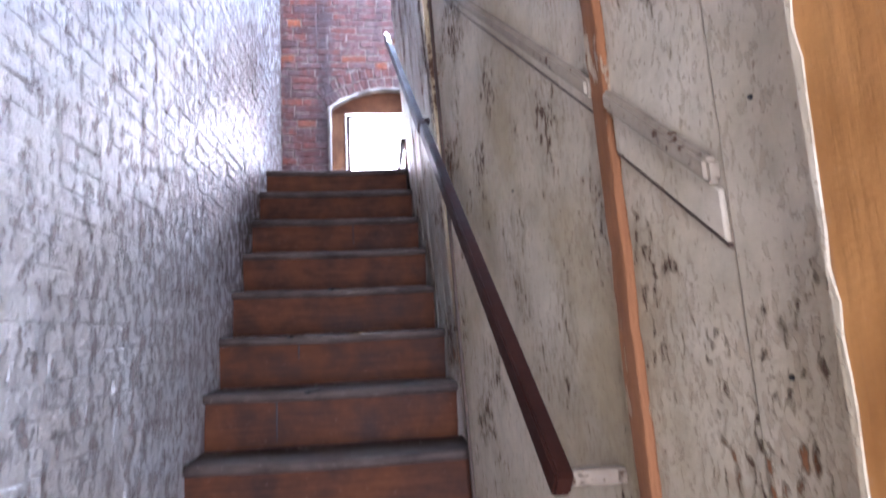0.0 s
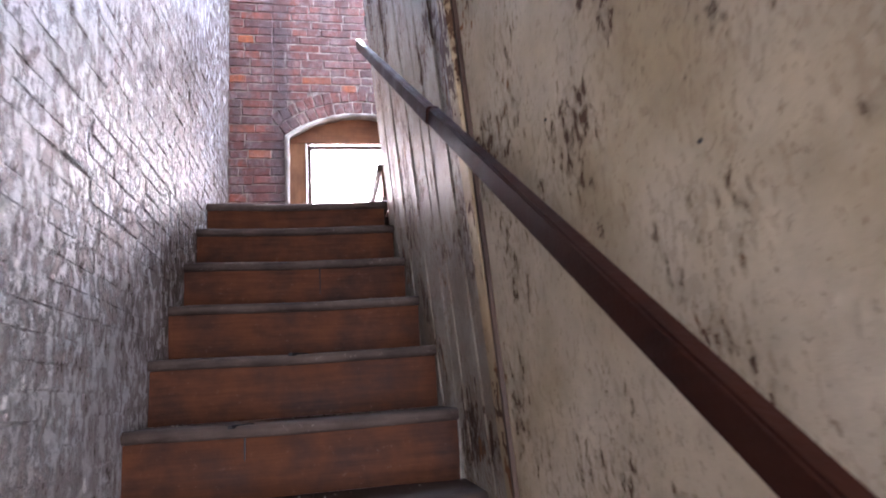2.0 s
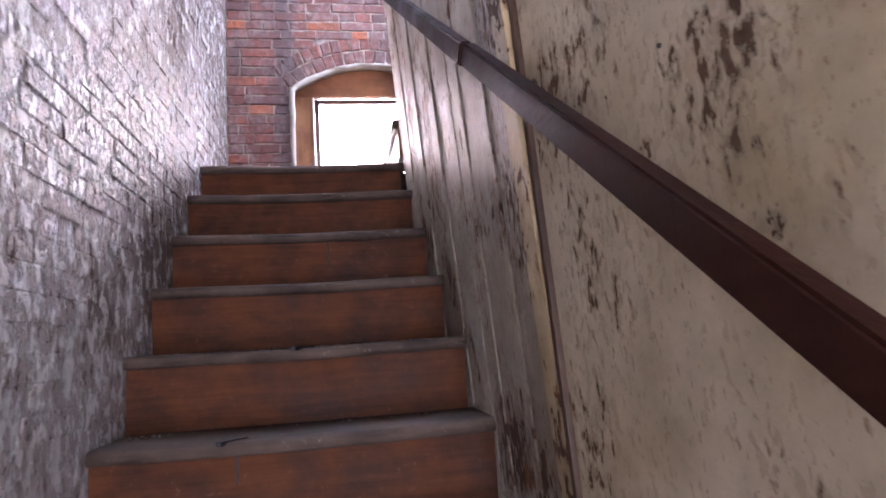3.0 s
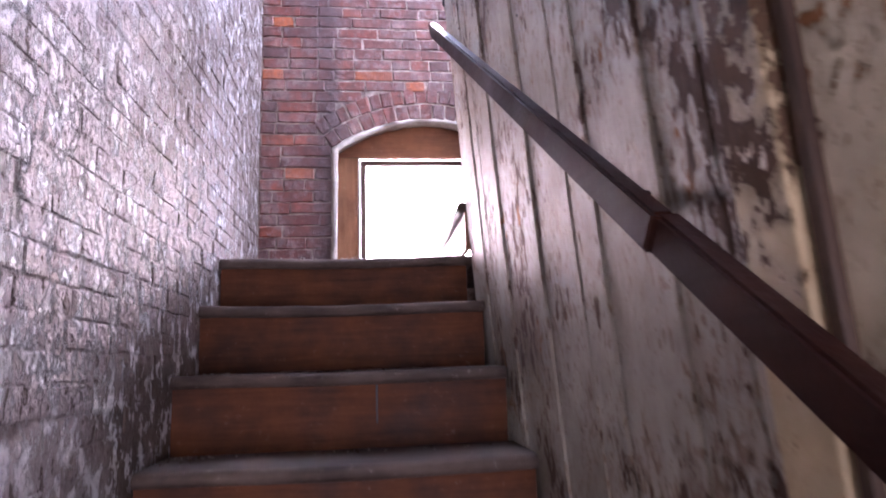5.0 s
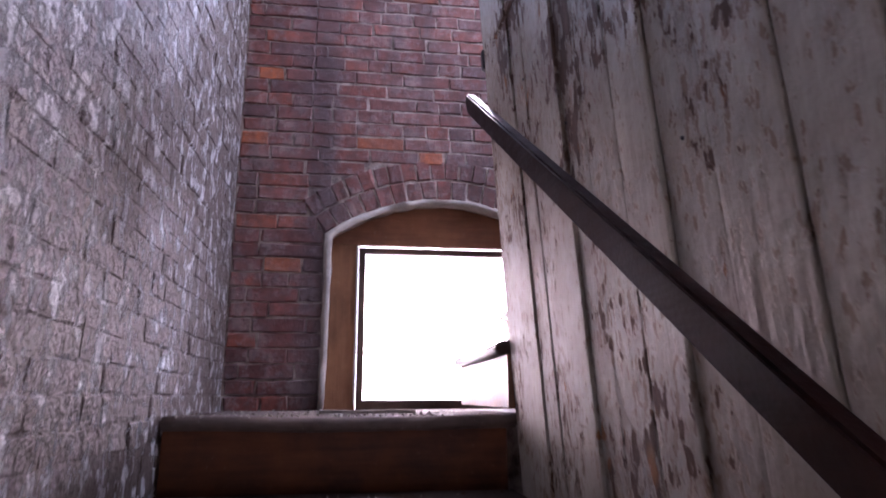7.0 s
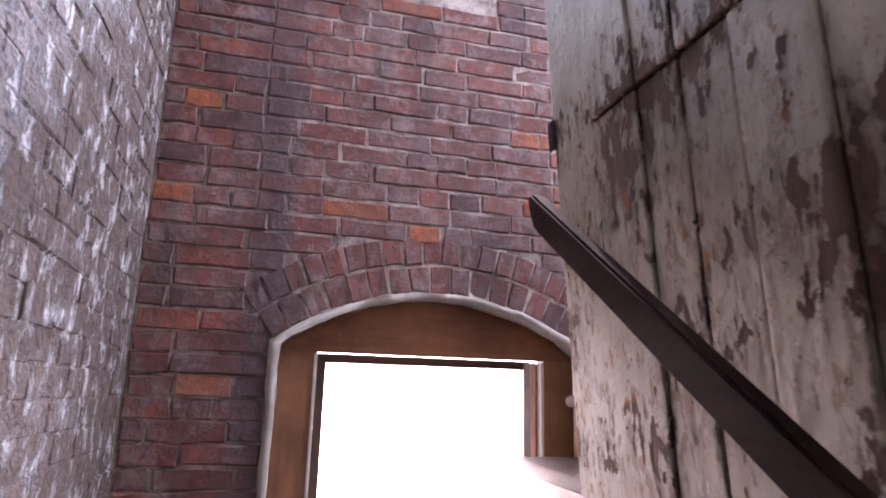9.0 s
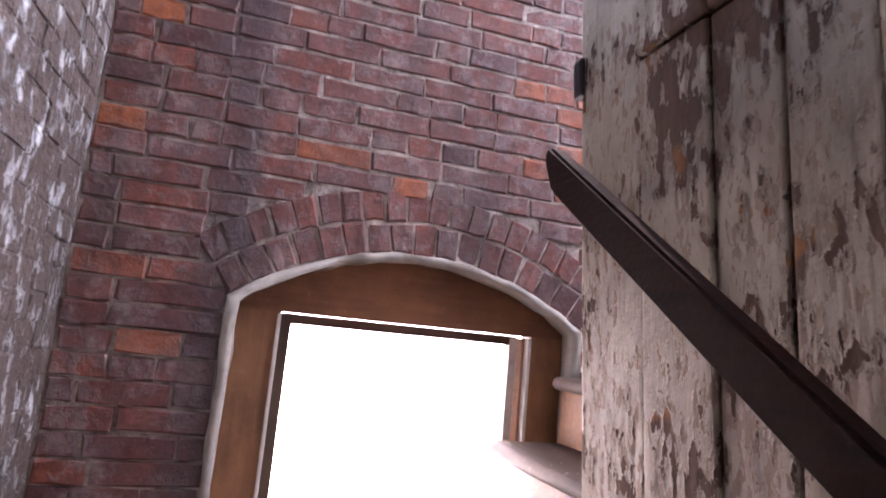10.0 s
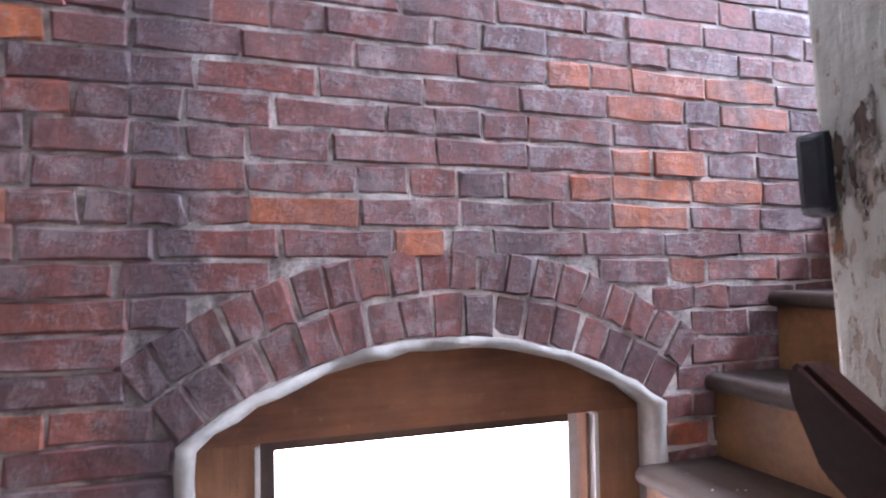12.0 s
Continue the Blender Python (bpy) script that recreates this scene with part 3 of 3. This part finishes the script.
adopt(window_1, part("head_board", prism(head, fy - 0.004, fy + 0.026), HEAD_WOOD, None))
sash = part("sash", box(GX0 - 0.004, GX0 + 0.022, fy + 0.035, fy + 0.07, 0.0, GZ1 + 0.02), DARK_WOOD, None)
adopt(window_1, sash)
# pale sash beads put the window-lit frame edges into their colour
for nm, dims, mat in (("sash_stile", (GX1 - 0.004, GX1 + 0.018, fy + 0.035, fy + 0.07, 0.0, GZ1 + 0.02), SASH_WHITE),
                      ("sash_bead", (GX1 + 0.022, GX1 + 0.030, fy + 0.010, fy + 0.05, 0.0, GZ1 + 0.02), FRAME_WOOD),
                      ("sash_bead", (GX1 + 0.034, GX1 + 0.044, fy - 0.004, fy + 0.05, 0.0, GZ1 + 0.02), SASH_WHITE),
                      ("sash_bead", (GX0 - 0.014, GX0 - 0.005, fy - 0.006, fy + 0.05, 0.0, GZ1 + 0.02), SASH_WHITE),
                      ("sash_rail", (GX0 - 0.004, GX1 + 0.018, fy + 0.036, fy + 0.07, GZ1, GZ1 + 0.024), DARK_WOOD),
                      ("sash_rail", (GX0 - 0.004, GX1 + 0.018, fy + 0.036, fy + 0.07, -0.03, 0.016), DARK_WOOD)):
    adopt(sash if nm != "sash_bead" else window_1, part(nm, box(*dims, bevel=0.002), mat, None))
pane = part("pane", box(GX0 + 0.01, GX1 + 0.01, fy + 0.05, fy + 0.053, 0.01, GZ1 + 0.01), GLASS, None)
pane.visible_shadow = False
adopt(sash, pane)

window_2 = thing("window_2", (0.65, 0.82, UZ0), "upper window with a painted wooden frame", "window", kind="structure")
for nm, dims in (("frame_stile", (UL, UL + 0.05, 0.80, 0.85, UZ0, UZ1)), ("frame_stile", (UR - 0.05, UR, 0.80, 0.85, UZ0, UZ1)), ("frame_rail", (UL + 0.05, UR - 0.05, 0.801, 0.85, UZ1 - 0.05, UZ1)), ("frame_rail", (UL + 0.05, UR - 0.05, 0.801, 0.85, UZ0, UZ0 + 0.04))):
    adopt(window_2, part(nm, box(*dims, bevel=0.003), SASH_WHITE, None))
pane = part("pane", box(UL + 0.045, UR - 0.045, 0.82, 0.823, UZ0 + 0.03, UZ1 - 0.04), GLASS, None)
pane.visible_shadow = False
adopt(window_2, pane)

# ---------------------------------------------------------------- small wear
rng = random.Random(5)


def crumbs_into(bm, x, y, z, s):
    made = bmesh.ops.create_icosphere(bm, subdivisions=1, radius=s, matrix=Matrix.LocRotScale((x, y, z + s * 0.25), Euler((rng.random() * 6, rng.random() * 6, rng.random() * 6)), (1, rng.uniform(0.5, 1), rng.uniform(0.25, 0.5))))
    for v in made["verts"]:
        v.co += Vector((rng.uniform(-1, 1), rng.uniform(-1, 1), 0)) * s * 0.25


bm = bmesh.new()
for k in range(1, 9):
    y, z = -k * GOING, -k * RISE
    for i in range(34):
        crumbs_into(bm, rng.uniform(0.01, 0.12) if i % 3 else rng.uniform(0.02, plane_x(y) - 0.02), y + GOING - rng.uniform(0.0, 0.05), z - 0.003, rng.uniform(0.002, 0.006))
for k in range(1, 6):
    for i in range(26):
        crumbs_into(bm, 0.815 + 0.172 * (k - 1) + rng.uniform(0.01, 0.15), rng.uniform(0.1, 0.68), W_RISE * k - 0.004, rng.uniform(0.0015, 0.005))
for i in range(260):
    crumbs_into(bm, rng.uniform(0.02, 0.78), rng.uniform(0.0, 0.14) if i % 2 else rng.uniform(0.2, 0.66), -0.019, rng.uniform(0.002, 0.006))
tagged(link_mesh("plaster_crumbs", bm, PLASTER), "pale plaster crumbs lying on the stair treads", "debris", kind="stuff")

# brown grit swept into the backs and corners of the treads, and over the landing
bm = bmesh.new()
for k in range(0, 9):
    y, z = -k * GOING, -k * RISE
    for i in range(46):
        in_corner = i % 2 == 0
        crumbs_into(bm, rng.uniform(0.008, 0.09) if in_corner else rng.uniform(0.02, wall_x(y, z) - 0.02), y + GOING - (rng.uniform(0.0, 0.12) if in_corner else rng.uniform(0.0, 0.03)), z - (0.003 if k else 0.019), rng.uniform(0.002, 0.007))
tagged(link_mesh("stair_grit", bm, DARK_WOOD), "dark brown grit lying in the corners of the stairs", "debris", kind="stuff")

# loose thin lath lying on the landing below the window
bm = box(0.36, 0.62, 0.13, 0.165, -0.0165, -0.0065, bevel=0.002)
bmesh.ops.subdivide_edges(bm, edges=[e for e in bm.edges if e.calc_length() > 0.2], cuts=6)
tagged(link_mesh("lath", wobble(bm, 0.003, 9), PLASTER), "thin pale wooden lath lying on the landing", "lath")

# chipped, split nosings
for k, x in ((5, 0.27), (4, 0.42), (6, 0.36)):
    bm = prism([(x, -k * GOING - 0.006), (x + 0.012, -k * GOING - 0.007), (x + 0.062, -k * GOING + 0.050), (x + 0.058, -k * GOING + 0.052)], -k * RISE - 0.012, -k * RISE - 0.0015, "z")
    adopt(staircase, part("split", bm, BLACK_IRON, None, "dark split across the nosing"))

# dark splits in two of the risers and a chipped nosing
for k, x, h in ((6, 0.255, 0.13), (2, 0.52, 0.09), (5, 0.31, 0.05)):
    bm = prism([(x, -k * RISE - 0.05 - h), (x + 0.003, -k * RISE - 0.05 - h), (x + 0.005, -k * RISE - 0.04), (x - 0.001, -k * RISE - 0.038)], -k * GOING + 0.0155, -k * GOING + 0.019)
    ob = part("split", bm, BLACK_IRON, None, "dark split in the riser")
    adopt(staircase, ob)

# ragged edge of cream paint on the post
bm = bmesh.new()
n = 150
lo, hi = [], []
for i in range(n + 1):
    z = FLOOR + (PART_TOP - FLOOR) * i / n
    r = 0.005 * noise.noise(Vector((0, 3.1, z * 9))) + 0.006 * noise.noise(Vector((4, 0, z * 31)))
    lo.append((-3.334, z))
    hi.append((-3.340 + r, z))
va = [bm.verts.new((WIDTH - 0.0300, y, z)) for y, z in lo]
vb = [bm.verts.new((WIDTH - 0.0295, y, z)) for y, z in hi]
vc = [bm.verts.new((WIDTH - 0.0265, y - 0.001, z)) for y, z in hi]
for i in range(n):
    bm.faces.new((va[i], va[i + 1], vb[i + 1], vb[i]))
    bm.faces.new((vb[i], vb[i + 1], vc[i + 1], vc[i]))
tagged(link_mesh("paint_edge", slant(bm), CREAM), "ragged edge of cream paint along the post", "trim", kind="structure")

# nail heads in the boards
for i, (y, z) in enumerate(((-2.10, -0.52), (-2.45, -0.70), (-3.24, -0.78), (-3.24, -1.05), (-0.40, 0.70), (-0.62, 0.50), (-0.98, 0.32), (-1.10, 0.02))):
    bm = bmesh.new()
    bmesh.ops.create_cone(bm, cap_ends=True, segments=10, radius1=0.003, radius2=0.002, depth=0.003, matrix=pose(wall_x(y, z) - 0.002, y, z, 0, -90, 0))
    tagged(link_mesh("nail", bm, BLACK_IRON), "rusty dark nail head in a painted board", "nail", group="nails in the partition")

# ---------------------------------------------------------------- bricks
BED, BH = 0.0547, 0.0490


def brick_data(name, length, material, seed, depth=0.03, height=BH, taper=0.0):
    """A hand-made brick: back face, chamfered uneven front; front looks to -y."""
    rng = random.Random(seed)
    hx, hz, c = length / 2, height / 2, 0.003
    bm = bmesh.new()
    rings = []
    for y, inset in ((depth, 0.0), (0.004, 0.0), (0.0, c)):
        ring = []
        for sx, sz in ((-1, -1), (-0.1, -1), (1, -1), (1, 1), (0.1, 1), (-1, 1)):
            jx, jz = rng.uniform(-0.005, 0.005), rng.uniform(-0.0038, 0.0038)
            wide = 1.0 + taper * sz
            ring.append(bm.verts.new((sx * (hx * wide - inset) + jx, y + (rng.uniform(-0.0015, 0.0015) if y < 0.02 else 0), sz * (hz - inset) + jz)))
        rings.append(ring)
    for r0, r1 in zip(rings[:-1], rings[1:]):
        for i in range(6):
            bm.faces.new((r0[i], r0[(i + 1) % 6], r1[(i + 1) % 6], r1[i]))
    f = rings[-1]
    bm.faces.new((f[0], f[1], f[4], f[5]))
    bm.faces.new((f[1], f[2], f[3], f[4]))
    bmesh.ops.recalc_face_normals(bm, faces=bm.faces)
    me = bpy.data.meshes.new(name)
    bm.to_mesh(me)
    bm.free()
    me.materials.append(material)
    return me


def lay(u0, u1, z, rng, blocked):
    """Brick spans of one course between u0 and u1, headers and stretchers mixed, leaving blocked spans free."""
    spans, free = [], [(u0, u1)]
    for a, b in blocked:
        nxt = []
        for p, q in free:
            if b <= p or a >= q:
                nxt.append((p, q))
            else:
                if a - p > 0.025:
                    nxt.append((p, a))
                if q - b > 0.025:
                    nxt.append((b, q))
        free = nxt
    for p, q in free:
        u = p
        while q - u > 0.025:
            ln = rng.choice((0.178, 0.185, 0.178, 0.085, 0.182, 0.088, 0.13))
            if u == p:
                ln *= rng.uniform(0.45, 1.0)
            if q - (u + ln + 0.01) < 0.045:
                ln = min(q - u, 0.24) if q - u < 0.24 else (q - u) / 2
            spans.append((u, min(u + ln, q)))
            u += ln + rng.uniform(0.004, 0.009)
    return spans


def stamp_into(store, me, m):
    """Adds a brick's mesh at a pose to the lists of one joined mesh."""
    base = len(store[0])
    store[0].extend(tuple(m @ v.co) for v in me.vertices)
    store[1].extend(tuple(base + i for i in p.vertices) for p in me.polygons)


def joined(name, store, material, parent, label):
    me = bpy.data.meshes.new(name)
    me.from_pydata(store[0], [], store[1])
    me.materials.append(material)
    ob = new(name, me)
    ob.parent = parent
    return tagged(ob, label, kind="stuff")


LENGTHS = (0.045, 0.07, 0.09, 0.115, 0.14, 0.165, 0.185, 0.21)


def pools(material, name):
    return {ln: [brick_data(name, ln, material, int(ln * 1000) + 7 * s) for s in range(4)] for ln in LENGTHS}


def nearest(ln):
    return min(LENGTHS, key=lambda q: abs(q - ln))


# end wall
RING = 0.168
rng = random.Random(11)
red, orange = pools(BRICK, "brick"), pools(BRICK_ORANGE, "brick")
bright = [(0.085, 0.99), (0.13, 0.66), (0.12, 1.26), (0.60, 0.98), (0.70, 0.93), (1.10, 1.02), (1.17, 1.02), (1.22, 1.08), (1.32, 1.06), (1.15, 1.20), (1.0, 1.25), (0.12, 0.50), (1.32, 0.86)]
count, rest = 0, ([], [])
for k in range(-14, 48):
    z0 = 0.686 + BED * k - BH
    z1, zc = z0 + BH, z0 + BH / 2
    if z1 > TOP:
        break
    blocked = [(0.2615, 0.2655)] if z0 > 0.93 else []
    if z0 < SPRING:
        blocked.append((ARC_X - ARC_HALF - 0.008, ARC_X + ARC_HALF + 0.008))
    if z1 > SPRING and z0 < CROWN + RING:
        half = 0.0
        for z in (max(zc, SPRING + 0.004),):
            ro = ARC_R + RING
            if z > ARC_Z + ro * math.cos(ARC_A):
                hw = math.sqrt(max(ro * ro - (z - ARC_Z) ** 2, 0))
            else:
                hw = (z - ARC_Z) * math.tan(ARC_A)
            half = max(half, hw)
        blocked.append((ARC_X - half - 0.006, ARC_X + half + 0.006))
    if z1 > UZ0 and z0 < UZ1:
        blocked.append((UL - 0.005, UR + 0.005))
    for a, b in lay(0.004, EAST - 0.004, zc, rng, blocked):
        xc, ln = (a + b) / 2, b - a
        q = nearest(ln)
        hot = any(a - 0.01 < x < b + 0.01 and abs(zc - z) < BED * 0.5 for x, z in bright) or rng.random() < (0.24 if 1.05 < xc < 1.6 and 0.95 < zc < 1.3 else 0.012)
        me = rng.choice((orange if hot else red)[q])
        out = rng.uniform(-0.0015, 0.001) - (0.003 if xc < 0.26 else 0) - (rng.uniform(0, 0.002) if xc > 0.55 and zc > 0.95 else 0)
        m = Matrix.LocRotScale((xc + rng.uniform(-0.001, 0.001), END + out, zc + rng.uniform(-0.0015, 0.0015)), Euler((rng.uniform(-0.025, 0.025), rng.uniform(-0.014, 0.014), rng.uniform(-0.008, 0.008))), (ln / q, 1, 1))
        if (0.25 < zc < 1.5 and xc < 1.5 and count < 262) or hot:
            ob = new("brick", me)
            ob.matrix_world, ob.parent = m, wall_end
            count += 1
        else:
            stamp_into(rest, me, m)
# two rings of headers over the window
for ring, (n, r0) in enumerate(((17, ARC_R + 0.006), (20, ARC_R + 0.006 + 0.081))):
    for i in range(n):
        a = -ARC_A + 2 * ARC_A * (i + 0.5) / n
        w = 2 * ARC_A * (r0 + 0.037) / n - 0.0055
        me = brick_data("brick", w, BRICK, 300 + i + 40 * ring, height=0.076, taper=0.05)
        ob = new("brick", me)
        rc = r0 + 0.037
        ob.matrix_world = Matrix.LocRotScale((ARC_X + rc * math.sin(a), END - 0.001 + rng.uniform(-0.003, 0.002), ARC_Z + rc * math.cos(a)), Euler((rng.uniform(-0.03, 0.03), a, 0)), (1, 1, rng.uniform(0.94, 1.02)))
        ob.parent = wall_end
joined("brick_rest", rest, BRICK, wall_end, "courses of old red brick")

# west wall: the same bricks under many coats of whitewash
rng = random.Random(23)
white = pools(WHITEWASH, "brick")
count, rest = 0, ([], [])
for k in range(-58, 50):
    z0 = 0.686 + BED * k - BH
    zc = z0 + BH / 2
    if z0 < FLOOR or z0 + BH > TOP:
        continue
    for a, b in lay(-3.95, END - 0.012, zc, rng, []):
        yc, ln = (a + b) / 2, b - a
        q = nearest(ln)
        me = rng.choice(white[q])
        m = Matrix.LocRotScale((rng.uniform(-0.0025, 0.002), yc, zc + rng.uniform(-0.0015, 0.0015)), Euler((rng.uniform(-0.03, 0.03), 0, math.pi / 2 + rng.uniform(-0.02, 0.02))), (ln / q * 1.025, 1, 1.10))
        if -2.35 < yc < -0.45 and -1.15 < zc < 0.45 and count < 300:
            ob = new("brick", me)
            ob.matrix_world, ob.parent = m, wall_left
            count += 1
        else:
            stamp_into(rest, me, m)
joined("brick_rest", rest, WHITEWASH, wall_left, "courses of whitewashed brick")
